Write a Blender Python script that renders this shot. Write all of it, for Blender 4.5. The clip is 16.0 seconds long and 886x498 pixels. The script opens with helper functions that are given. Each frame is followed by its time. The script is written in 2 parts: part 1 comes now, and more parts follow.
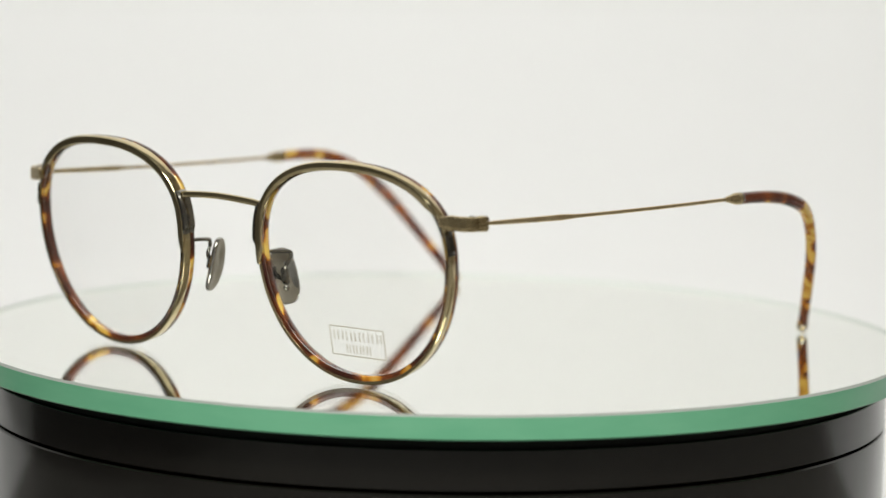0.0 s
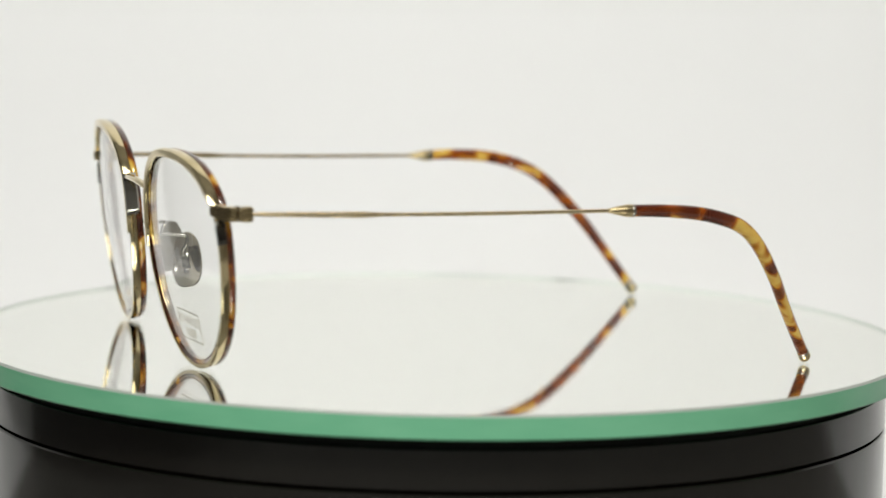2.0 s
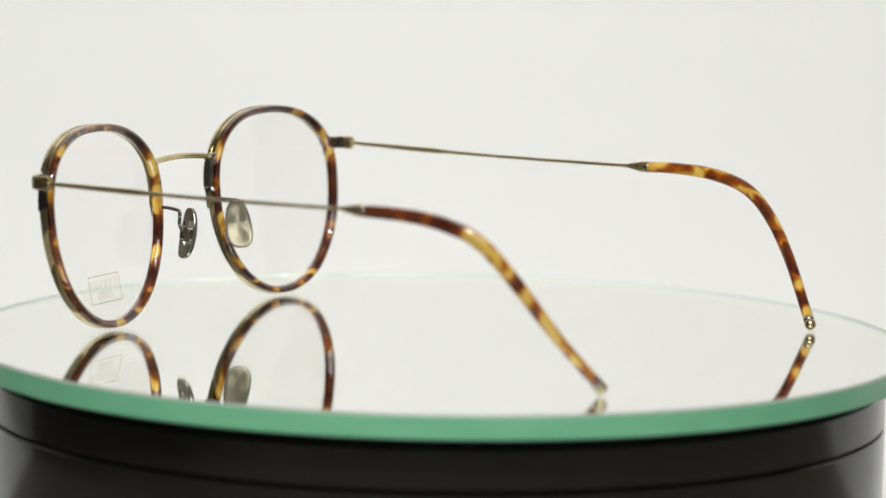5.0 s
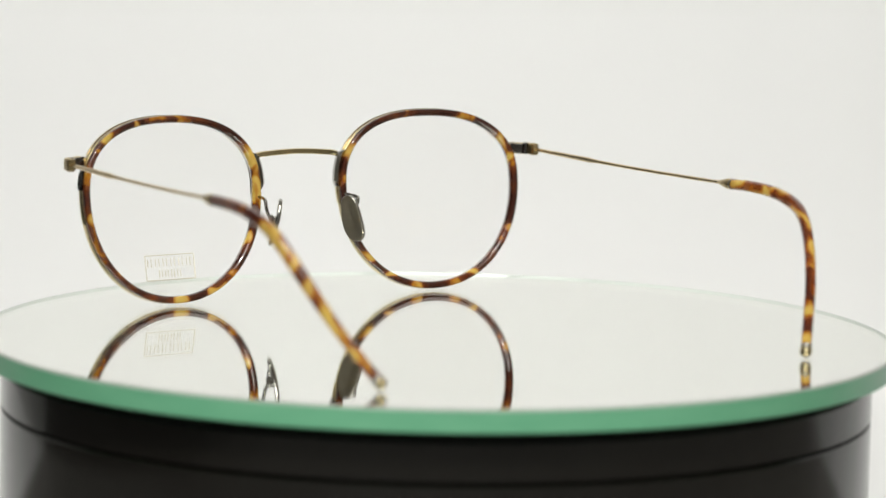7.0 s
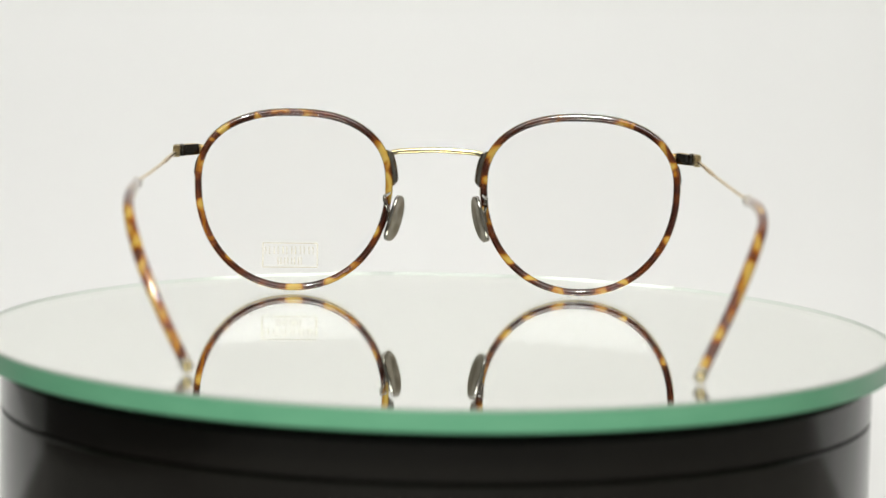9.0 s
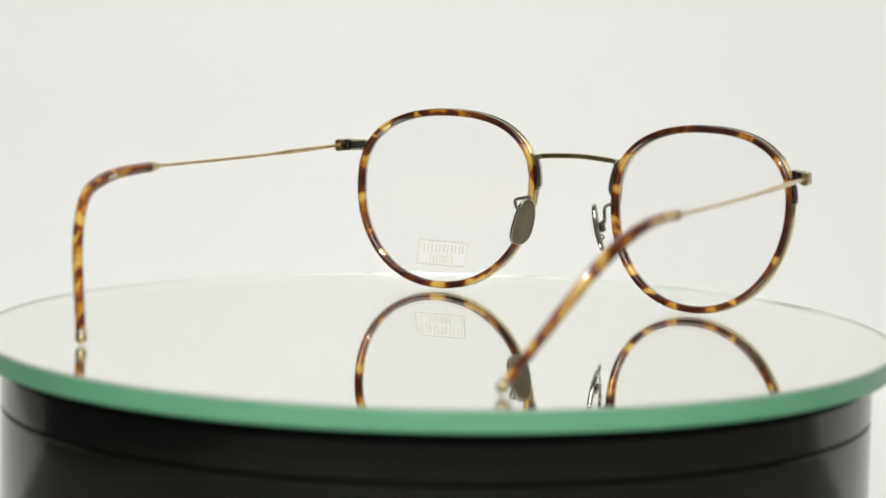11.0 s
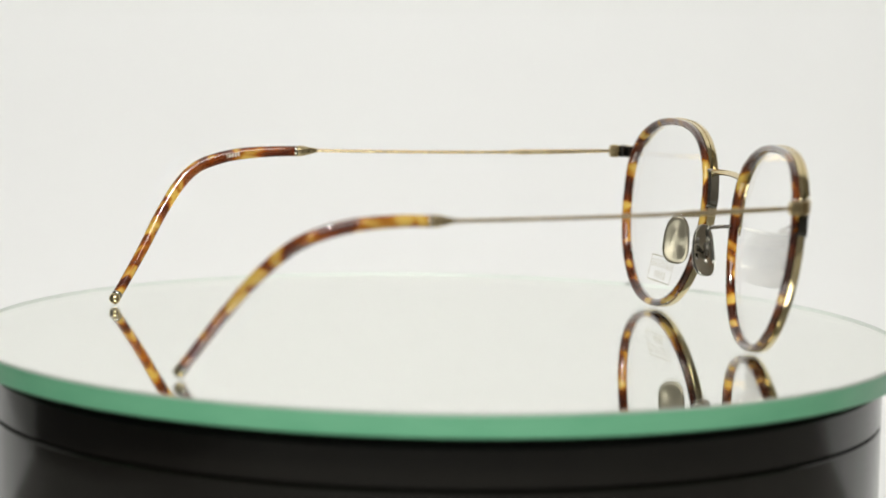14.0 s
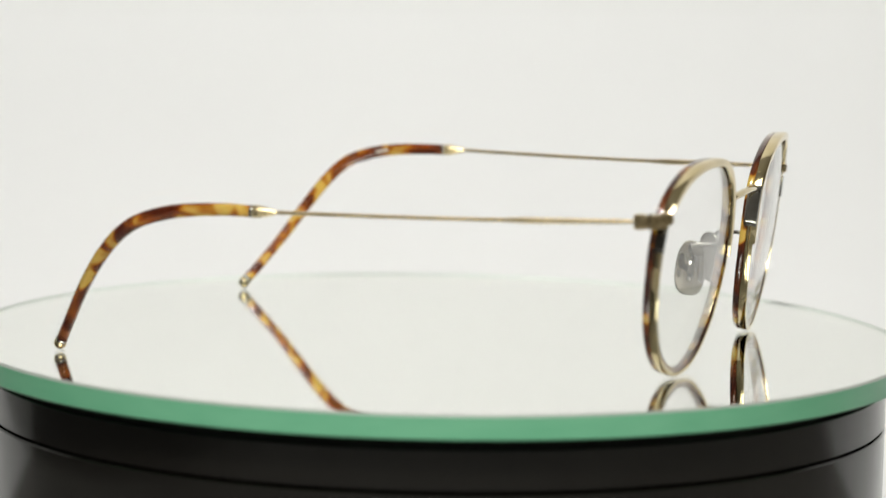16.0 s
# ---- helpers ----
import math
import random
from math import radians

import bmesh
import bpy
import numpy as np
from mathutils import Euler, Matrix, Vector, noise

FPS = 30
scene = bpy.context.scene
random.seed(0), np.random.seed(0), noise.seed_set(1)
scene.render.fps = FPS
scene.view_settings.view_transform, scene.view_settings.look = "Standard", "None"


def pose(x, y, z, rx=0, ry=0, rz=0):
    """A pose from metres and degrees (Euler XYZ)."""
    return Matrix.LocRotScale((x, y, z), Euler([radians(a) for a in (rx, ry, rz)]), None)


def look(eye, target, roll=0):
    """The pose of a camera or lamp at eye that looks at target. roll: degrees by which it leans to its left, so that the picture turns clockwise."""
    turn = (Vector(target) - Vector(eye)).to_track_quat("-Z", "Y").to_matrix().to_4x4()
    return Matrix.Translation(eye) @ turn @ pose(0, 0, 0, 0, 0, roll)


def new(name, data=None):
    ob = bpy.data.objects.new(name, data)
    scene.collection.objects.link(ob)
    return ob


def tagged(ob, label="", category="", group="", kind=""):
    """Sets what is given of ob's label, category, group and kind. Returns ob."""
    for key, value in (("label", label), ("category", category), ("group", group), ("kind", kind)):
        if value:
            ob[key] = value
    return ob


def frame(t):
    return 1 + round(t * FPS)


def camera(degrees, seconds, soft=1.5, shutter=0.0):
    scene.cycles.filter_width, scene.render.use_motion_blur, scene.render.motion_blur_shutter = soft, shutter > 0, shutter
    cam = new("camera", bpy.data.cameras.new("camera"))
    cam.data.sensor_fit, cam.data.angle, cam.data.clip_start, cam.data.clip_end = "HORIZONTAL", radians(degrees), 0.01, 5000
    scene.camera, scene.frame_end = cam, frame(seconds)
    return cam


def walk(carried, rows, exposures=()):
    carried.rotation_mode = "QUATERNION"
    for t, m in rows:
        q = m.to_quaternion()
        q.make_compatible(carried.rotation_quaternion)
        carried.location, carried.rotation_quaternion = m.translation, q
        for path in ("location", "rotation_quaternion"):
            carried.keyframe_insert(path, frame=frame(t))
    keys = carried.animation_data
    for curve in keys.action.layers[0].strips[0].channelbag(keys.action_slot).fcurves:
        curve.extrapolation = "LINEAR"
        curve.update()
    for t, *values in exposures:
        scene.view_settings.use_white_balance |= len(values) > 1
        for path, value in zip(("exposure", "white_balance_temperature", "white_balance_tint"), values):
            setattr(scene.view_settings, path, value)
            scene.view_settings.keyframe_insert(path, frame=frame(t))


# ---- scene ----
cam = camera(16.0, 16.0, soft=1.4, shutter=0.5)

# The camera stands on a tripod; pulling focus draws the view back by two centimetres.
EYE = Vector((0.0, -0.715, 0.107))
cam.data.dof.use_dof = True
cam.data.dof.aperture_fstop = 13
AIM = Vector((0.0013, 0.9926, -0.1215)).normalized()


def station(back):
    eye = EYE - AIM * back
    return look(eye, eye + AIM, 1.138)


NEAR, MIDDLE, FAR = 0.0, 0.012, 0.0227
walk(cam, [(0.0, station(NEAR)), (3.0, station(NEAR)), (6.3, station(NEAR)), (6.4, station(FAR)), (9.0, station(FAR)), (12.9, station(FAR)),
           (13.03, station(MIDDLE)), (13.5, station(MIDDLE)), (13.93, station(MIDDLE)), (14.07, station(NEAR)), (16.0, station(NEAR))])

# ---- light ----
scene.view_settings.exposure = 0.0
world = bpy.data.worlds.new("world")
scene.world = world
world.use_nodes = True
world.node_tree.nodes["Background"].inputs[0].default_value = (0.9, 0.95, 1.0, 1)
world.node_tree.nodes["Background"].inputs[1].default_value = 0.05


def area_lamp(name, eye, target, wide, high, watts, colour, spread=180):
    data = bpy.data.lights.new(name, "AREA")
    data.shape, data.size, data.size_y, data.energy, data.color = "RECTANGLE", wide, high, watts, colour
    data.spread = radians(spread)
    ob = new(name, data)
    ob.matrix_world = look(eye, target)
    return ob


area_lamp("unseen_lamp", (-0.08, -0.95, 1.20), (0, 0.1, 0.0), 0.09, 0.13, 15, (0.973, 1.0, 0.95))
area_lamp("studio_softbox", (0.0, -1.35, 1.40), (-0.1, 0.55, 0.1), 1.4, 0.9, 17.6, (0.973, 1.0, 0.945))
# Added spot, seen nowhere, that brightens the backdrop's middle so its sides fall off.
area_lamp("unseen_lamp", (-0.10, -0.15, 0.98), (-0.03, 0.45, 0.07), 0.25, 0.15, 0.18, (0.973, 1.0, 0.945), 42)

# ---- materials ----


def material(name, colour, rough=0.5, metal=0.0, coat=0.0, specular=0.5):
    m = bpy.data.materials.new(name)
    m.use_nodes = True
    b = m.node_tree.nodes["Principled BSDF"]
    b.inputs["Base Color"].default_value = (*colour, 1)
    b.inputs["Roughness"].default_value = rough
    b.inputs["Metallic"].default_value = metal
    b.inputs["Coat Weight"].default_value = coat
    b.inputs["Coat Roughness"].default_value = 0.05
    b.inputs["Specular IOR Level"].default_value = specular
    return m, m.node_tree.nodes, m.node_tree.links, b


def noise_node(nodes, links, scale, detail=3.0, stretch=(1, 1, 1), rough=0.5, distortion=0.0):
    co = nodes.new("ShaderNodeTexCoord")
    mp = nodes.new("ShaderNodeMapping")
    mp.inputs["Scale"].default_value = stretch
    nz = nodes.new("ShaderNodeTexNoise")
    nz.inputs["Scale"].default_value = scale
    nz.inputs["Detail"].default_value = detail
    nz.inputs["Roughness"].default_value = rough
    nz.inputs["Distortion"].default_value = distortion
    links.new(co.outputs["Object"], mp.inputs["Vector"])
    links.new(mp.outputs["Vector"], nz.inputs["Vector"])
    return nz


def ramp_node(nodes, links, source, stops):
    r = nodes.new("ShaderNodeValToRGB")
    while len(r.color_ramp.elements) < len(stops):
        r.color_ramp.elements.new(0.5)
    for e, (p, c) in zip(r.color_ramp.elements, stops):
        e.position, e.color = p, (*c, 1)
    links.new(source, r.inputs[0])
    return r


def bump(nodes, links, source, bsdf, strength, distance):
    b = nodes.new("ShaderNodeBump")
    b.inputs["Strength"].default_value = strength
    b.inputs["Distance"].default_value = distance
    links.new(source, b.inputs["Height"])
    links.new(b.outputs["Normal"], bsdf.inputs["Normal"])


def antique_metal(name, light, dark, rough, grain=0.08):
    """Brushed plating, darker where the tarnish lies."""
    m, nodes, links, b = material(name, light, rough, 1.0)
    n = noise_node(nodes, links, 160, 3)
    r = ramp_node(nodes, links, n.outputs["Fac"], [(0.32, dark), (0.62, light)])
    links.new(r.outputs["Color"], b.inputs["Base Color"])
    g = noise_node(nodes, links, 900, 4, (1, 1, 5))
    rr = nodes.new("ShaderNodeMapRange")
    rr.inputs["To Min"].default_value, rr.inputs["To Max"].default_value = rough - 0.75 * grain, rough + 1.1 * grain
    links.new(g.outputs["Fac"], rr.inputs["Value"])
    links.new(rr.outputs["Result"], b.inputs["Roughness"])
    bump(nodes, links, g.outputs["Fac"], b, grain, 0.00004)
    return m


BRASS = antique_metal("antique_brass", (0.81, 0.68, 0.42), (0.66, 0.54, 0.31), 0.095)
SATIN = antique_metal("satin_brass", (0.64, 0.51, 0.30), (0.48, 0.37, 0.20), 0.26, 0.1)
NICKEL = antique_metal("aged_nickel", (0.42, 0.40, 0.36), (0.28, 0.26, 0.23), 0.13)
BLACKENED = antique_metal("blackened_nickel", (0.17, 0.16, 0.145), (0.09, 0.085, 0.075), 0.2)
CHROME = antique_metal("polished_nickel", (0.66, 0.64, 0.60), (0.52, 0.50, 0.46), 0.08, 0.03)
COPPER = antique_metal("coppery_brass", (0.85, 0.69, 0.45), (0.68, 0.53, 0.32), 0.22, 0.08)
TITANIUM = antique_metal("satin_titanium", (0.37, 0.33, 0.265), (0.30, 0.265, 0.21), 0.36, 0.004)


def tortoise_material(name, amber, clear, stretch, scale, dark, red, start):
    """Mottled celluloid; amber is the level above which the honey patches begin, clear lets light through."""
    m, nodes, links, b = material(name, red, 0.07, 0.0, 1.0)
    n = noise_node(nodes, links, scale, 1.5, stretch, 0.4, 0.5)
    n.inputs["Vector"].links[0].from_node.inputs["Location"].default_value = start
    r = ramp_node(nodes, links, n.outputs["Fac"], [
        (amber - 0.17, dark), (amber - 0.075, tuple(0.5 * (p + q) for p, q in zip(dark, red))), (amber - 0.015, red),
        (amber + 0.018, (0.55, 0.22, 0.020)), (amber + 0.085, (0.88, 0.58, 0.12))])
    f = noise_node(nodes, links, 620, 3)
    mix = nodes.new("ShaderNodeMix")
    mix.data_type, mix.blend_type = "RGBA", "OVERLAY"
    mix.inputs[0].default_value = 0.3
    links.new(r.outputs["Color"], mix.inputs[6])
    links.new(f.outputs["Fac"], mix.inputs[7])
    links.new(mix.outputs[2], b.inputs["Base Color"])
    b.inputs["Coat Roughness"].default_value = 0.03
    b.inputs["Transmission Weight"].default_value = clear
    b.inputs["IOR"].default_value = 1.5
    return m


TORTOISE = tortoise_material("tortoiseshell_celluloid", 0.58, 0.42, (1, 1, 1), 180, (0.058, 0.012, 0.006), (0.23, 0.052, 0.010), (0.113, 0.037, 0.021))
SLEEVE = tortoise_material("amber_tortoiseshell", 0.545, 0.4, (1.7, 0.65, 0.9), 205, (0.085, 0.013, 0.005), (0.34, 0.075, 0.008), (0.03, 0.01, 0.02))


def glass_material(name, colour, ior):
    m = bpy.data.materials.new(name)
    m.use_nodes = True
    nodes, links = m.node_tree.nodes, m.node_tree.links
    nodes.remove(nodes["Principled BSDF"])
    g = nodes.new("ShaderNodeBsdfGlass")
    g.inputs["Color"].default_value = (*colour, 1)
    g.inputs["Roughness"].default_value = 0.0
    g.inputs["IOR"].default_value = ior
    links.new(g.outputs[0], nodes["Material Output"].inputs[0])
    return m


LENS = glass_material("demo_lens", (1.0, 1.0, 0.998), 1.3)


def plate_material():
    """Clear polished glass: mostly see-through, with a faint sheen of its own over the silver."""
    m = bpy.data.materials.new("float_glass")
    m.use_nodes = True
    nodes, links = m.node_tree.nodes, m.node_tree.links
    nodes.remove(nodes["Principled BSDF"])
    clear, gloss, mix = nodes.new("ShaderNodeBsdfTransparent"), nodes.new("ShaderNodeBsdfGlossy"), nodes.new("ShaderNodeMixShader")
    clear.inputs["Color"].default_value = (1.0, 1.0, 0.995, 1)
    gloss.inputs["Color"].default_value = (1.0, 1.0, 1.0, 1)
    gloss.inputs["Roughness"].default_value = 0.0
    mix.inputs[0].default_value = 0.18
    links.new(clear.outputs[0], mix.inputs[1])
    links.new(gloss.outputs[0], mix.inputs[2])
    links.new(mix.outputs[0], nodes["Material Output"].inputs[0])
    return m


PLATE = plate_material()
SILVER, *_ = material("mirror_silver", (0.984, 0.998, 0.958), 0.0, 1.0)


def edge_material():
    m, nodes, links, b = material("green_glass_edge", (0.17, 0.47, 0.28), 0.32, 0.0, 0.2)
    n = noise_node(nodes, links, 70, 3, (1, 1, 4))
    r = ramp_node(nodes, links, n.outputs["Fac"], [(0.3, (0.155, 0.45, 0.265)), (0.7, (0.185, 0.49, 0.295))])
    links.new(r.outputs["Color"], b.inputs["Base Color"])
    return m


EDGE = edge_material()
# Pale colour painted in for what the glass edge reflects inside.
INNER_REFLECTION, *_ = material("pale_glass_edge", (0.66, 0.69, 0.66), 0.5)
ARRIS, *_ = material("ground_glass_arris", (0.34, 0.36, 0.33), 0.4)


def black_material():
    m, nodes, links, b = material("black_gloss_plastic", (0.006, 0.005, 0.004), 0.08, 0.0, 0.0)
    n = noise_node(nodes, links, 240, 4)
    rr = nodes.new("ShaderNodeMapRange")
    rr.inputs["To Min"].default_value, rr.inputs["To Max"].default_value = 0.10, 0.18
    links.new(n.outputs["Fac"], rr.inputs["Value"])
    links.new(rr.outputs["Result"], b.inputs["Roughness"])
    w = noise_node(nodes, links, 30, 2)
    bump(nodes, links, w.outputs["Fac"], b, 0.08, 0.0006)
    return m


BLACK = black_material()
MATTE_BLACK, *_ = material("matte_black", (0.008, 0.008, 0.008), 0.85)


def paper_material(name, colour, rough):
    m, nodes, links, b = material(name, colour, rough)
    n = noise_node(nodes, links, 5, 4)
    r = ramp_node(nodes, links, n.outputs["Fac"], [(0.3, tuple(c * 0.97 for c in colour)), (0.7, colour)])
    links.new(r.outputs["Color"], b.inputs["Base Color"])
    f = noise_node(nodes, links, 700, 4)
    bump(nodes, links, f.outputs["Fac"], b, 0.1, 0.0002)
    return m


PAPER = paper_material("white_backdrop_paper", (0.80, 0.785, 0.786), 0.75)
PLASTER = paper_material("white_wall_paint", (0.72, 0.71, 0.69), 0.8)
MID_GREY = paper_material("mid_grey_paint", (0.13, 0.125, 0.12), 0.8)
DARK = paper_material("warm_grey_paint", (0.38, 0.34, 0.285), 0.7)


def mottled_material(name, dark, light, scale, rough, relief):
    m, nodes, links, b = material(name, light, rough)
    n = noise_node(nodes, links, scale, 5, (1, 1, 1), 0.65)
    r = ramp_node(nodes, links, n.outputs["Fac"], [(0.36, dark), (0.62, light)])
    links.new(r.outputs["Color"], b.inputs["Base Color"])
    bump(nodes, links, n.outputs["Fac"], b, 0.2, relief)
    return m


FLOOR = mottled_material("worn_grey_brown_floor", (0.05, 0.042, 0.036), (0.10, 0.085, 0.075), 16, 0.6, 0.001)
TABLETOP = mottled_material("grey_laminate", (0.19, 0.18, 0.17), (0.27, 0.26, 0.24), 9, 0.45, 0.0002)
STEEL, *_ = material("grey_painted_steel", (0.12, 0.12, 0.12), 0.4)
INK, *_ = material("pale_gold_print", (0.42, 0.37, 0.27), 0.5)
WHITE_INK, *_ = material("pale_print", (0.55, 0.50, 0.42), 0.5)

# ---- mesh helpers ----
MM = 0.001


def part(name, bm, mat, parent=None, label="", sharp=38):
    me = bpy.data.meshes.new(name)
    bmesh.ops.recalc_face_normals(bm, faces=bm.faces[:])
    bm.to_mesh(me)
    bm.free()
    me.polygons.foreach_set("use_smooth", [True] * len(me.polygons))
    me.set_sharp_from_angle(angle=radians(sharp))
    me.materials.append(mat)
    ob = new(name, me)
    if parent:
        ob.parent = parent
    if label:
        tagged(ob, label)
    return ob


def skin(bm, rings, closed_ring=True, loop=False, caps=True):
    """Faces between rings of points in metres."""
    vs = [[bm.verts.new(p) for p in ring] for ring in rings]
    n, k = len(vs), len(vs[0])
    for i in range(n if loop else n - 1):
        a, b = vs[i], vs[(i + 1) % n]
        for j in range(k if closed_ring else k - 1):
            j2 = (j + 1) % k
            bm.faces.new((a[j], a[j2], b[j2], b[j]))
    if caps and not loop:
        bm.faces.new(vs[0][::-1])
        bm.faces.new(vs[-1])
    return vs


def spline(points, steps):
    """A smooth line through a few points."""
    p = [Vector(q) for q in points]
    p = [2 * p[0] - p[1], *p, 2 * p[-1] - p[-2]]
    out = []
    for i in range(1, len(p) - 2):
        a, b, c, d = p[i - 1:i + 3]
        for s in range(steps):
            t = s / steps
            out.append(0.5 * (2 * b + (c - a) * t + (2 * a - 5 * b + 4 * c - d) * t * t + (3 * b - a - 3 * c + d) * t ** 3))
    return out + [p[-2]]


def tube(bm, line, size, k=14, square=2.0):
    """Sweep a rounded section along a line in mm; size(f) gives half width and half height at the fraction f of its length."""
    total = [0.0]
    for a, b in zip(line, line[1:]):
        total.append(total[-1] + (b - a).length)
    rings = []
    for i, p in enumerate(line):
        t = (line[min(i + 1, len(line) - 1)] - line[max(i - 1, 0)]).normalized()
        ref = Vector((0, 0, 1)) if abs(t.z) < 0.95 else Vector((0, 1, 0))
        if rings and abs(t.z) >= 0.9:
            ref = last_up
        side = t.cross(ref).normalized()
        up = side.cross(t).normalized()
        last_up = up
        w, h = size(total[i] / total[-1])
        ring = []
        for j in range(k):
            a = 2 * math.pi * j / k
            c, s = math.cos(a), math.sin(a)
            q = (abs(c) ** square + abs(s) ** square) ** (-1 / square)
            ring.append((p + side * (w * c * q) + up * (h * s * q)) * MM)
        rings.append(ring)
    skin(bm, rings)


def lathe(bm, profile, k=160):
    """Turn (radius, z) in mm round the axis. A radius of 0 closes it."""
    rings = [[Vector((r * math.cos(2 * math.pi * j / k), r * math.sin(2 * math.pi * j / k), z)) * MM for j in range(k)] for r, z in profile]
    return skin(bm, rings, caps=False)


# ---- setting ----


def block(bm, lo, hi):
    made = bmesh.ops.create_cube(bm, size=1)["verts"]
    for v in made:
        v.co = Vector([l + (c + 0.5) * (h - l) for c, l, h in zip(v.co, lo, hi)])
    return made


def setting():
    bm = bmesh.new()
    line = [(0.13, -0.0895), (0.42, -0.0895)]
    for i in range(1, 13):
        a = math.pi / 2 * i / 12
        line.append((0.42 + 0.03 * math.sin(a), -0.0595 - 0.03 * math.cos(a)))
    line.append((0.45, 1.7))
    rings = [[Vector((x, y, z)) for y, z in line] for x in (-0.40, 0.80)]
    skin(bm, rings, closed_ring=False, caps=False)
    ob = part("backdrop", bm, PAPER)
    tagged(ob, "seamless white paper sweep behind and under the turntable", "backdrop", kind="structure")
    for name, lo, hi, mat in (("wall_west", (-1.75, -2.2, -0.95), (-1.6, 1.0, 2.4), MID_GREY), ("wall_east", (1.6, -2.2, -0.95), (1.75, 1.0, 2.4), DARK),
                              ("wall_south", (-1.6, -2.2, -0.95), (1.6, -2.0, 2.4), PLASTER), ("wall_north", (-1.6, 0.85, -0.95), (1.6, 1.0, 2.4), PLASTER),
                              ("floor", (-1.6, -2.0, -0.95), (1.6, 0.85, -0.84), FLOOR), ("ceiling", (-1.6, -2.0, 2.3), (1.6, 0.85, 2.4), PLASTER)):
        bm = bmesh.new()
        block(bm, lo, hi)
        tagged(part(name, bm, mat), "plain painted studio " + name.split("_")[0], name.split("_")[0], kind="structure")


def table():
    """The table that carries the turntable: a top with rounded edges on four steel legs."""
    desk = new("table")
    desk.location = (0, 0, -0.84)
    tagged(desk, "plain grey laminate table under the turntable and paper sweep", "table")
    bm = bmesh.new()
    block(bm, (-0.40, -0.50, 0.722), (0.90, 0.62, 0.75))
    bmesh.ops.bevel(bm, geom=bm.edges[:], offset=0.004, segments=3, affect="EDGES")
    part("tabletop", bm, TABLETOP, desk)
    for x in (-0.36, 0.86):
        for y in (-0.46, 0.58):
            bm = bmesh.new()
            block(bm, (x - 0.018, y - 0.018, 0.0), (x + 0.018, y + 0.018, 0.722))
            bmesh.ops.bevel(bm, geom=bm.edges[:], offset=0.003, segments=2, affect="EDGES")
            part("leg", bm, STEEL, desk)


setting()
table()

# ---- turntable ----
GLASS = 5.2
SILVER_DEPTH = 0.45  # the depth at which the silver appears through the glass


def turntable():
    base = new("turntable")
    tagged(base, "round black glossy motorised turntable base with a groove", "turntable")
    bm = bmesh.new()
    lathe(bm, [(99.0, -17.1), (102.0, -17.1), (102.3, -17.4), (102.3, -84.0), (99.0, -90.0), (60.0, -90.0)])
    part("base", bm, BLACK, base)
    bm = bmesh.new()
    lathe(bm, [(99.4, -15.2), (99.4, -18.5)])
    part("groove", bm, MATTE_BLACK, base)
    bm = bmesh.new()
    lathe(bm, [(98.0, -16.5), (102.0, -16.5), (102.3, -16.2), (102.3, -8.15), (102.15, -8.0), (96.0, -7.9)])
    part("platter", bm, BLACK, base)
    # Recessed black ring, added to make the dark gap below the plate.
    bm = bmesh.new()
    lathe(bm, [(100.9, -7.95), (100.9, -GLASS - 0.01), (20.0, -GLASS - 0.01)])
    part("dark_gap_ring", bm, MATTE_BLACK, base, "recessed black ring added for the dark gap under the mirror")
    return base


def mirror():
    disc = new("mirror_disc")
    tagged(disc, "round mirror plate with a polished green glass edge on the turntable", "mirror")
    bm = bmesh.new()
    bmesh.ops.create_circle(bm, cap_ends=True, segments=256, radius=107.1 * MM)
    for f in bm.faces:
        if f.normal.z < 0:
            f.normal_flip()
    ob = part("glass_plate", bm, PLATE, disc)
    for p in ob.data.polygons:
        if p.normal.z < 0:
            p.flip()
    ob.visible_shadow = False
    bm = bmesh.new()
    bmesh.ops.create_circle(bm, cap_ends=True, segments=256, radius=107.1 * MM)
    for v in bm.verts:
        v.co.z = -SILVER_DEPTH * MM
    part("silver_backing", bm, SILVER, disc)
    bm = bmesh.new()
    lathe(bm, [(107.12, 0.0), (107.6, -0.5)], 256)
    part("arris", bm, ARRIS, disc)
    bm = bmesh.new()
    lathe(bm, [(107.6, -0.5), (107.6, -GLASS + 0.3), (107.3, -GLASS), (99.0, -GLASS)], 256)
    part("edge", bm, EDGE, disc)
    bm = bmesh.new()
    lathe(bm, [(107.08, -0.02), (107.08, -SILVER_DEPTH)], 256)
    part("inner_edge", bm, INNER_REFLECTION, disc)
    return disc


TABLE = turntable()
MIRROR = mirror()

# ---- spectacles ----
UP, DOWN, WAIST = 18.9, 27.6, 4.0
PSI, WRAP, PANTO = 3.0, 4.5, 7.6


def outline(a, half_width):
    """The rim's outer edge at the angle a: round, squarer above."""
    c, s = math.cos(a), math.sin(a)
    n, b = (2.35, UP) if s >= 0 else (2.1, DOWN)
    r = (abs(c / half_width) ** n + abs(s / b) ** n) ** (-1 / n)
    return Vector((r * c, WAIST + r * s))


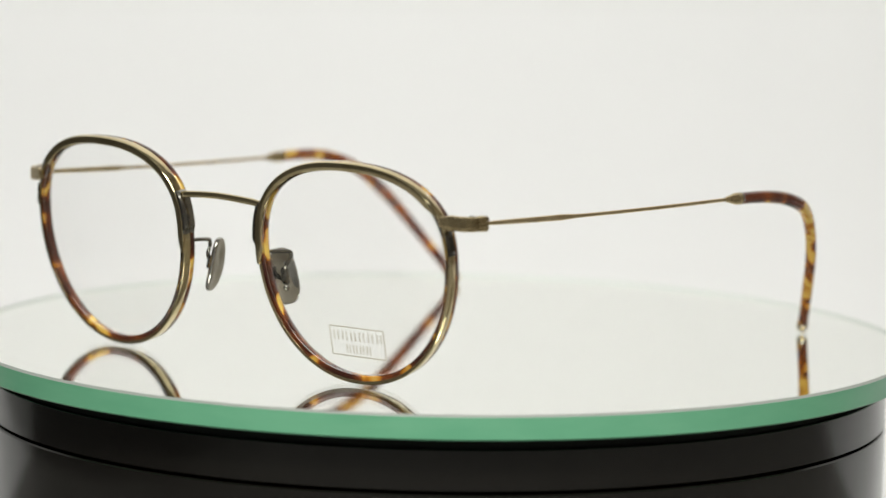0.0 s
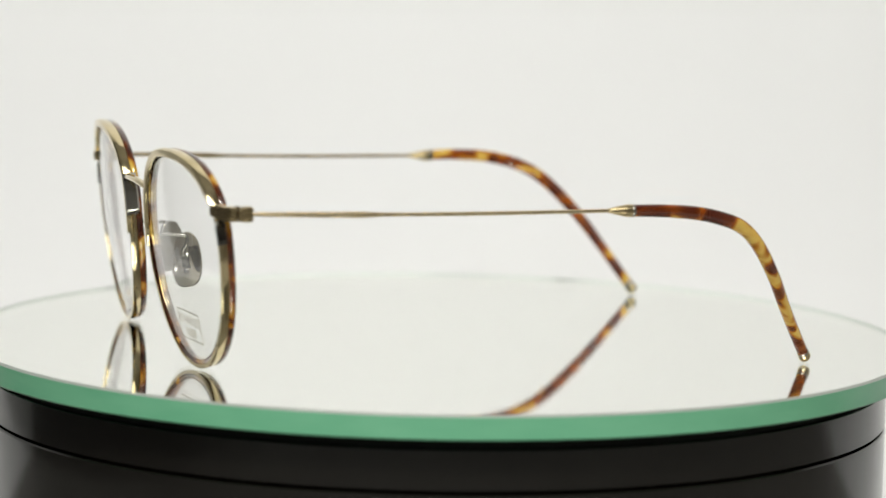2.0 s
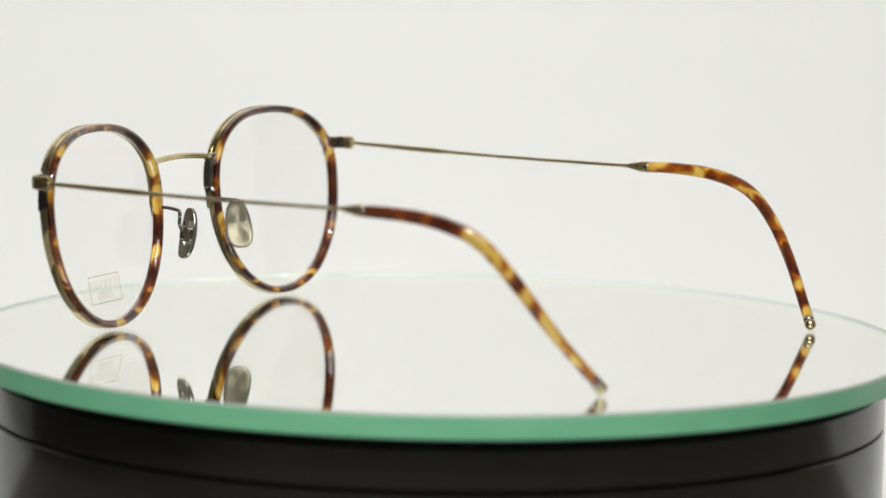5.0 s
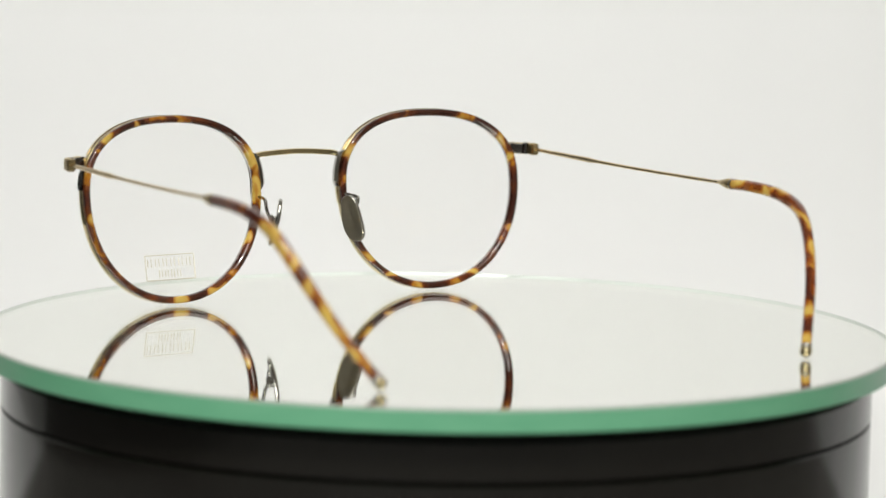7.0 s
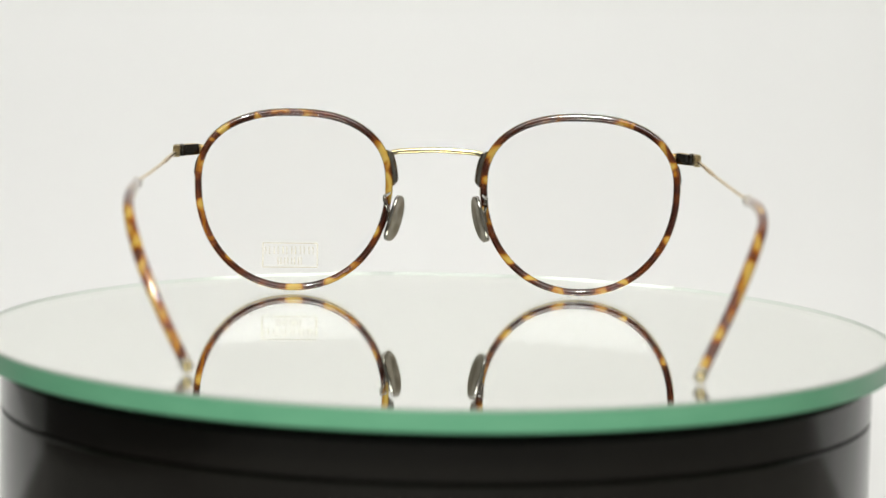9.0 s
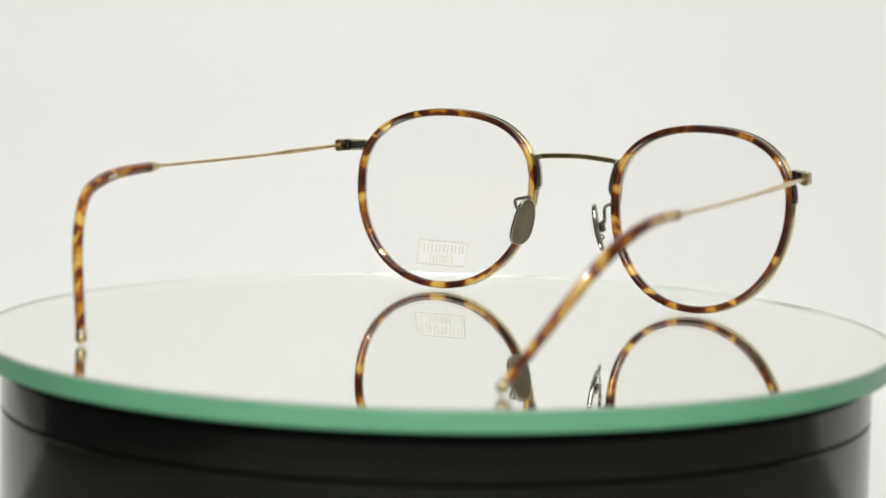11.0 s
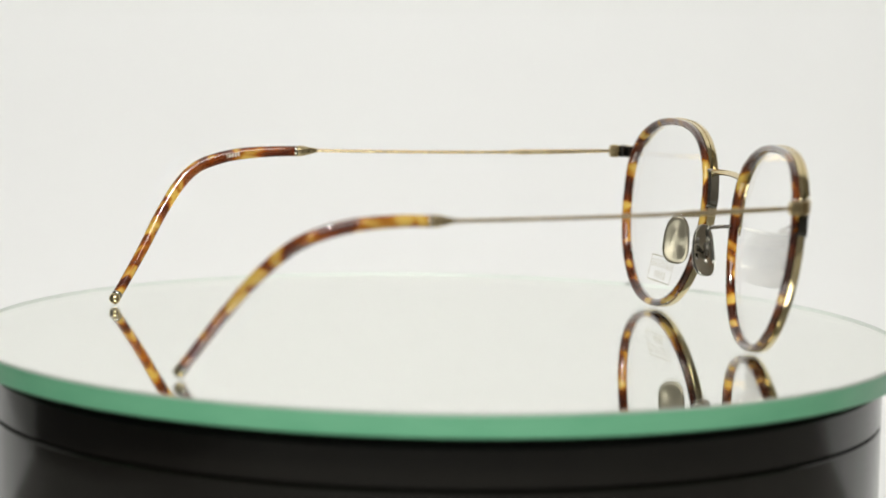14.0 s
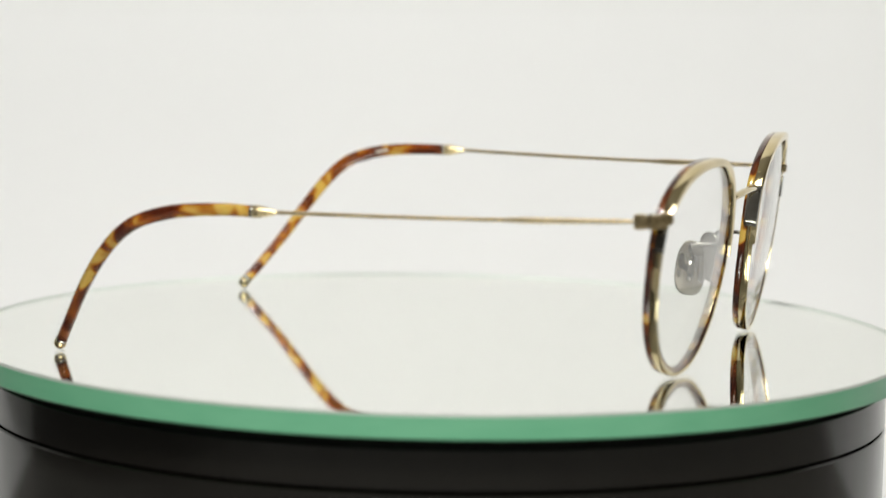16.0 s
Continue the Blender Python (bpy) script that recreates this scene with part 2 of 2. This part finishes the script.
class Eye:
    """The axes of one lens: u towards the temple, v up, w back, in mm."""

    def __init__(self, side, centre):
        self.half_width = 25.3 if side > 0 else 25.6
        turn = radians(PSI + side * WRAP)
        self.side, self.c = side, Vector(centre)
        self.u = Vector((math.cos(turn), math.sin(turn), 0)) * side
        back = Vector((-math.sin(turn), math.cos(turn), 0))
        p = radians(PANTO)
        self.v = Vector((0, 0, 1)) * math.cos(p) - back * math.sin(p)
        self.w = back * math.cos(p) + Vector((0, 0, 1)) * math.sin(p)

    def at(self, u, v, w=0.0):
        return self.c + self.u * u + self.v * v + self.w * w

    def bow(self, u, v):
        """The base curve of the lens."""
        return (u * u + v * v) / (2 * 110.0)

    def lens_bow(self, u, v):
        """The demo lens is pressed flatter than the rim."""
        return 0.6 * self.bow(u, v) + 1.0

    def band(self, bm, profile, start=0.0, end=360.0, steps=128):
        """Sweep a profile of (out, back) along the rim."""
        loop = end - start >= 359.9
        rings = []
        for i in range(steps if loop else steps + 1):
            a = radians(start + (end - start) * i / steps)
            p = outline(a, self.half_width)
            d = (outline(a + 0.01, self.half_width) - outline(a - 0.01, self.half_width)).normalized()
            n = Vector((d.y, -d.x))
            fade = 1.0 if loop else min(1.0, 0.35 + min(i, steps - i) * 0.25)
            rings.append([self.at(p.x + n.x * o * fade, p.y + n.y * o * fade, w + self.bow(*p) - 2.6) * MM for o, w in profile])
        skin(bm, rings, loop=loop)


def nose_pad(glasses, eye, side, centre):
    c = Vector(centre)
    normal = Vector((-side * 0.88, 0.42, -0.22)).normalized()
    up = Vector((-side * 0.36, 0.05, 0.93))
    up = (up - normal * up.dot(normal)).normalized()
    across = up.cross(normal)
    def plate(layers, mat, parent, label):
        bm = bmesh.new()
        rings = []
        for t, grow in layers:
            ring = []
            for j in range(40):
                a = 2 * math.pi * j / 40
                x, y = math.cos(a), math.sin(a)
                q = (abs(x) ** 2.6 + abs(y) ** 2.6) ** (-1 / 2.6)
                ring.append((c + across * (3.2 * x * q * grow * (1 - 0.12 * y)) + up * (6.1 * y * q * (grow if grow < 0.9 else 1 - (1 - grow) * 0.55)) + normal * (t - 0.012 * (y * q * 6.1) ** 2)) * MM)
            rings.append(ring)
        skin(bm, rings)
        return part(name_of[mat], bm, mat, parent, label, 60)

    name_of = {TITANIUM: "nose_pad", CHROME: "pad_edge"}
    pad = plate([(-0.38, 0.6), (-0.42, 0.92), (-0.1, 0.965), (0.35, 0.965), (0.52, 0.92), (0.50, 0.84), (0.57, 0.79), (0.50, 0.73), (0.57, 0.67), (0.50, 0.61), (0.57, 0.55), (0.50, 0.49), (0.56, 0.43), (0.52, 0.3)], TITANIUM, glasses, "satin grey metal nose pad")
    plate([(-0.36, 0.94), (-0.42, 0.955), (-0.32, 0.985), (0.0, 1.0), (0.30, 0.985), (0.42, 0.955), (0.36, 0.94), (-0.2, 0.93)], CHROME, pad, "polished bright pad edge")
    bm = bmesh.new()
    rest = c - normal * 1.35
    tube(bm, [rest + up * 1.3 + normal * 0.2, rest + up * 1.1, rest, rest - up * 1.1, rest - up * 1.3 + normal * 0.2], lambda f: (0.8, 0.75), 14, 3.5)
    part("pad_box", bm, NICKEL, pad, "small polished metal pad box")
    for k in (0.8, -2.5):
        bm = bmesh.new()
        bmesh.ops.create_uvsphere(bm, u_segments=14, v_segments=8, radius=0.7 * MM)
        for v in bm.verts:
            v.co += (c + up * k - normal * 0.85) * MM
        part("pad_stud", bm, CHROME, pad)
    root = eye.at(-24.3, 1.6, 0.4)
    bm = bmesh.new()
    tip = root + Vector((side * 0.5, 7.0, -0.2))
    line = spline([root, root + Vector((-side * 0.4, 2.2, 0.2)), root + Vector((0, 5.0, 0.1)), tip, tip + Vector((-side * 0.1, 0.2, -1.3)), tip.lerp(rest, 0.55) + Vector((0, -0.6, -0.4)), rest], 6)
    tube(bm, [p - root for p in line], lambda f: (0.44, 0.44), 12)
    pad_arm = part("pad_arm", bm, NICKEL, glasses, "thin polished wire pad arm")
    pad_arm.location = root * MM
    return pad_arm


def half(glasses, side, centre, hinge, cone, sleeve_line):
    eye = Eye(side, centre)
    # metal rim: a thin channel whose front lip holds the inner rim
    bm = bmesh.new()
    eye.band(bm, [(-0.75, -1.48), (-0.12, -1.53), (0.02, -1.42), (0.06, -1.25), (0.06, 0.0), (0.02, 0.18), (-0.1, 0.24), (-0.45, 0.24), (-0.5, -1.25), (-0.75, -1.3)])
    part("metal_rim", bm, BRASS, glasses, "thin antique brass rim wire")
    # inner rim of celluloid
    bm = bmesh.new()
    eye.band(bm, [(-0.55, -1.27), (-1.4, -1.15), (-1.8, -0.7), (-1.8, 0.75), (-1.55, 1.45), (-0.95, 1.78), (-0.3, 1.72), (-0.03, 1.4), (0.0, 0.65), (-0.14, 0.38), (-0.32, 0.3), (-0.53, 0.29)])
    part("inner_rim", bm, TORTOISE, glasses, "tortoiseshell celluloid inner rim", 60)
    # brow bar over the upper half
    bm = bmesh.new()
    eye.band(bm, [(0.25, -0.9), (0.22, -1.75), (0.05, -2.0), (-0.8, -2.08), (-1.4, -2.0), (-1.55, -1.75), (-1.5, -1.4), (-0.8, -1.3), (-0.6, -1.63), (-0.05, -1.67), (0.08, -0.9)], 24, 190, 72)
    part("brow_bar", bm, BRASS, glasses, "brushed antique brass brow over the upper rim")
    bm = bmesh.new()
    eye.band(bm, [(1.3, -1.0), (0.9, -1.8), (0.3, -1.9), (0.12, -1.0), (0.12, 0.9), (0.9, 1.1), (1.5, 0.6)], 160, 181, 20)
    part("nasal_mount", bm, NICKEL, glasses, "dark nickel mount beside the nose")
    bm = bmesh.new()
    eye.band(bm, [(-0.1, -1.75), (0.2, -1.75), (0.34, -1.6), (0.34, 0.25), (0.2, 0.4), (-0.1, 0.42)], 3.5, 15, 14)
    part("closing_block", bm, BLACKENED, glasses, "small dark nickel rim closing block")
    # lens
    bm = bmesh.new()
    sheets = []
    for w0 in (-0.85, 0.75):
        rings = []
        for g in (1.0, 0.98, 0.85, 0.65, 0.45, 0.25, 0.1):
            ring = []
            for j in range(96):
                p = outline(2 * math.pi * j / 96, eye.half_width)
                p = Vector((p.x * (1 - 1.55 / 25) * g, WAIST + (p.y - WAIST) * (1 - 1.55 / 24) * g))
                ring.append(eye.at(p.x, p.y, w0 + eye.lens_bow(*p) - 2.6) * MM)
            rings.append(ring)
        vs = skin(bm, rings, caps=False)
        bm.faces.new(vs[-1])
        sheets.append(vs[0])
    for j in range(96):
        bm.faces.new((sheets[0][j], sheets[0][(j + 1) % 96], sheets[1][(j + 1) % 96], sheets[1][j]))
    lens = part("lens", bm, LENS, glasses, "clear thin demo lens")
    lens.visible_shadow = False
    if side > 0:
        lens_mark(eye, lens)
    # end piece, bent back to the hinge
    h = Vector(hinge)
    c = Vector(cone)
    way = (c - h).normalized()
    root = eye.at(23.4, 12.6, -0.9)
    bend = eye.at(27.3, 12.6, 0.5)
    bend.z = h.z
    joint = h - way * 3.0
    bm = bmesh.new()
    line = spline([root, root.lerp(bend, 0.55), bend, bend.lerp(joint, 0.35) + Vector((side * 0.7, 0, 0)), bend.lerp(joint, 0.7) + Vector((side * 0.4, 0, 0)), joint - way * 0.06], 6)
    tube(bm, line, lambda f: (0.85, 1.0 + 0.5 * min(1, 4 * f)), 24, 6.0)
    endpiece = part("end_piece", bm, SATIN, glasses, "chunky antique brass end piece")
    inward = Vector((-side, 0, 0))
    bm = bmesh.new()
    tube(bm, [p + inward * 0.45 + way * 0.45 for p in line[4:-4]], lambda f: (0.6, 1.36), 20, 6.0)
    part("hinge_plate", bm, BLACKENED, endpiece, "blackened nickel hinge plate inside the end piece")
    for z0, z1 in ((-1.35, -0.5), (0.5, 1.35)):
        bm = bmesh.new()
        at = joint + inward * 1.15
        tube(bm, [at + Vector((0, 0, z0)), at + Vector((0, 0.005, z0 + 0.1)), at + Vector((0, 0.01, z1 - 0.1)), at + Vector((0, 0.015, z1))], lambda f: (0.85 + 0.1 * math.sin(math.pi * f),) * 2, 20)
        part("hinge_knuckle", bm, BLACKENED, endpiece, "dark nickel hinge knuckle")
    bm = bmesh.new()
    at = joint + inward * 1.15 + Vector((0, 0, 1.35))
    tube(bm, [at, at + Vector((0, 0.01, 0.18)), at + Vector((0, 0.02, 0.27))], lambda f: (0.62 - 0.2 * f,) * 2, 16)
    part("hinge_screw", bm, NICKEL, endpiece)
    # temple: a hinge block, a flat bar that thins to a wire and a cone
    bm = bmesh.new()
    line = [joint + way * q for q in (0.05, 0.12, 0.4, 1.4, 2.5, 2.85, 3.0)]
    sizes = (0.8, 0.9, 0.97, 1.0, 1.02, 1.0, 0.88)
    tube(bm, line, lambda f: (0.92 * sizes[min(6, round(f * 6))], 1.6 * sizes[min(6, round(f * 6))]), 24, 6.0)
    block_bm = bm
    bm = bmesh.new()
    at = joint + inward * 1.15
    tube(bm, [at + Vector((0, 0, -0.44)), at + Vector((0, 0.01, 0.44))], lambda f: (0.88, 0.88), 20)
    knuckle_bm = bm
    bm = bmesh.new()
    line = [h + way * ((c - h).length * (i / 80) ** 1.25 - 0.05) - Vector((0, 0, 0.35 * math.sin(math.pi * (i / 80) ** 1.25))) for i in range(81)]

    def bar(f):
        if f < 0.035:
            return 0.36 + 3.0 * f, 0.36 + 4.0 * f
        if f < 0.30:
            g = (f - 0.035) / 0.265
            return 0.46, 0.50 + 0.18 * g
        g = min(1, (f - 0.30) / 0.06)
        return 0.46 - 0.05 * g, 0.68 - 0.25 * g

    tube(bm, line, bar, 16, 2.1)
    arm = part("temple", bm, COPPER, glasses, "slim coppery brass temple bar thinning to a wire")
    part("hinge_block", block_bm, SATIN, arm, "square antique brass hinge block")
    part("hinge_knuckle", knuckle_bm, BLACKENED, arm)
    bm = bmesh.new()
    s0 = Vector(sleeve_line[0])
    axis = (s0 - c).normalized()
    tube(bm, [c - axis * 0.2, c + axis * 0.6, s0 - axis * 1.3, s0 - axis * 1.0, s0 - axis * 0.5, s0 + axis * 0.1], lambda f: (0.45 + 0.85 * min(1, f * 1.35), 0.5 + 0.85 * min(1, f * 1.35)), 20)
    part("ferrule", bm, SATIN, arm, "tapered brass ferrule")
    bm = bmesh.new()
    tube(bm, [s0 - axis * 0.15, s0 + axis * 0.05, s0 + axis * 0.5, s0 + axis * 0.7], lambda f: (1.5 - 0.25 * abs(2 * f - 1),) * 2, 20)
    part("collar", bm, NICKEL, arm, "thin polished metal collar")
    bm = bmesh.new()
    line = spline(sleeve_line, 7)
    tube(bm, line, lambda f: (1.2 + 0.1 * math.sin(math.pi * f), 1.3 + 0.28 * math.sin(math.pi * min(1, f * 1.2)) - 0.1 * f), 20, 2.3)
    part("temple_sleeve", bm, SLEEVE, arm, "glossy tortoiseshell celluloid ear sleeve", 60)
    if side > 0:
        sleeve_mark(arm, line)
    bm = bmesh.new()
    t = (line[-1] - line[-2]).normalized()
    e = line[-1]
    bm_ring = bmesh.new()
    tube(bm_ring, [e + t * q for q in (-0.15, 0.0, 0.12, 0.45, 0.6)], lambda f: (1.42 - 0.14 * abs(2 * f - 1),) * 2, 18)
    cap_sizes = (1.2, 1.22, 1.36, 1.42, 1.36, 1.15, 0.8, 0.35)
    stops = (0.5, 0.72, 0.95, 1.4, 1.9, 2.3, 2.58, 2.7)
    marks = [(q - stops[0]) / (stops[-1] - stops[0]) for q in stops]
    tube(bm, [e + t * q for q in stops], lambda f: (cap_sizes[min(range(8), key=lambda k: abs(marks[k] - f))],) * 2, 18)
    part("end_cap", bm, BRASS, arm, "small turned brass end cap")
    part("cap_ring", bm_ring, CHROME, arm, "polished ring before the end cap")


def sleeve_mark(arm, line):
    """A tiny pale print on the inner side of the sleeve, as plain bars."""
    mid = min(line, key=lambda p: abs(p.y - 39.5))
    bm = bmesh.new()
    for k in range(5):
        y0 = mid.y - 1.6 + k * 0.72
        z0 = mid.z - 0.30 * (y0 - mid.y) * 0.6
        block(bm, Vector((mid.x - 1.36, y0, z0 - 0.45)) * MM, Vector((mid.x - 1.20, y0 + 0.5, z0 + 0.45)) * MM)
    part("printed_mark", bm, WHITE_INK, arm, "tiny pale printed bars")


def lens_mark(eye, lens):
    """The printed mark: a box outline and two rows of plain bars."""
    u0, v0, wide, high = 0.7, -14.6, 14.0, 6.2
    boxes = [(0, high / 2, wide, 0.22), (0, -high / 2, wide, 0.22), (-wide / 2, 0, 0.22, high), (wide / 2, 0, 0.22, high)]
    for i in range(6):
        boxes += [(-5.9 + i * 2.24, 1.25, 0.22, 2.0), (-4.9 + i * 2.24, 1.25, 0.22, 2.0)]
    for i in range(4):
        boxes += [(-2.9 + i * 1.75, -1.5, 0.22, 1.9), (-2.1 + i * 1.75, -1.5, 0.22, 1.9)]
    bm = bmesh.new()
    for x, y, w, h in boxes:
        vs = []
        for k in (-0.93, -0.90):
            for sx, sy in ((-1, -1), (1, -1), (1, 1), (-1, 1)):
                u, v = u0 + x + sx * w / 2, v0 + y + sy * h / 2
                vs.append(bm.verts.new(eye.at(u, v, k + eye.lens_bow(u, v) - 2.6) * MM))
        for f in ((0, 1, 2, 3), (4, 7, 6, 5), (0, 4, 5, 1), (1, 5, 6, 2), (2, 6, 7, 3), (3, 7, 4, 0)):
            bm.faces.new([vs[i] for i in f])
    part("printed_mark", bm, INK, lens, "faint pale gold printed box mark")


def spectacles():
    glasses = new("spectacles")
    tagged(glasses, "round brass and tortoiseshell spectacles with clear lenses standing on the mirror", "eyeglasses")
    half(glasses, 1, (40.3, -65.1, 23.65), (69.7, -57.5, 35.8), (68.9, 18.4, 35.8),
         [(68.6, 23.3, 35.7), (68.3, 29.9, 35.6), (68.0, 36.9, 35.1), (67.6, 42.7, 34.0), (66.7, 48.5, 31.8), (65.0, 53.1, 27.5), (62.0, 57.8, 20.7), (57.9, 62.4, 12.8), (53.7, 66.9, 5.8), (51.5, 69.2, 2.4)])
    half(glasses, -1, (-33.1, -68.1, 23.65), (-62.8, -64.2, 35.7), (-71.1, 10.9, 34.2),
         [(-71.5, 15.8, 34.2), (-72.3, 22.6, 34.3), (-73.3, 31.9, 33.6), (-73.4, 39.9, 31.5), (-72.2, 45.6, 28.3), (-69.8, 51.4, 22.7), (-66.4, 57.2, 15.2), (-62.1, 62.8, 6.7), (-60.0, 65.5, 2.5)])
    bm = bmesh.new()
    a, b = Vector((15.6, -69.6, 35.6)), Vector((-7.6, -70.4, 35.6))
    line = spline([a, a.lerp(b, 0.12) + Vector((0, -0.5, 0.4)), a.lerp(b, 0.5) + Vector((0, -0.9, 0.8)), a.lerp(b, 0.88) + Vector((0, -0.5, 0.4)), b], 8)
    tube(bm, line, lambda f: (0.75, 0.72), 16, 2.6)
    part("bridge", bm, BRASS, glasses, "slim arched brass bridge")
    eyes = Eye(1, (40.3, -65.1, 23.65)), Eye(-1, (-33.1, -68.1, 23.65))
    cam.data.dof.focus_object = nose_pad(glasses, eyes[0], 1, (13.8, -60.3, 19.6))  # the focus stays on the front
    nose_pad(glasses, eyes[1], -1, (-7.5, -60.9, 19.8))
    return glasses


SPECTACLES = spectacles()


def motions():
    """Everything on the platter turns with it at one even pace."""
    rows = [(0.5 * i, pose(0, 0, 0, 0, 0, -44.54 - 15.3146 * 0.5 * i)) for i in range(33)]
    walk(SPECTACLES, rows)
    walk(MIRROR, rows)


motions()
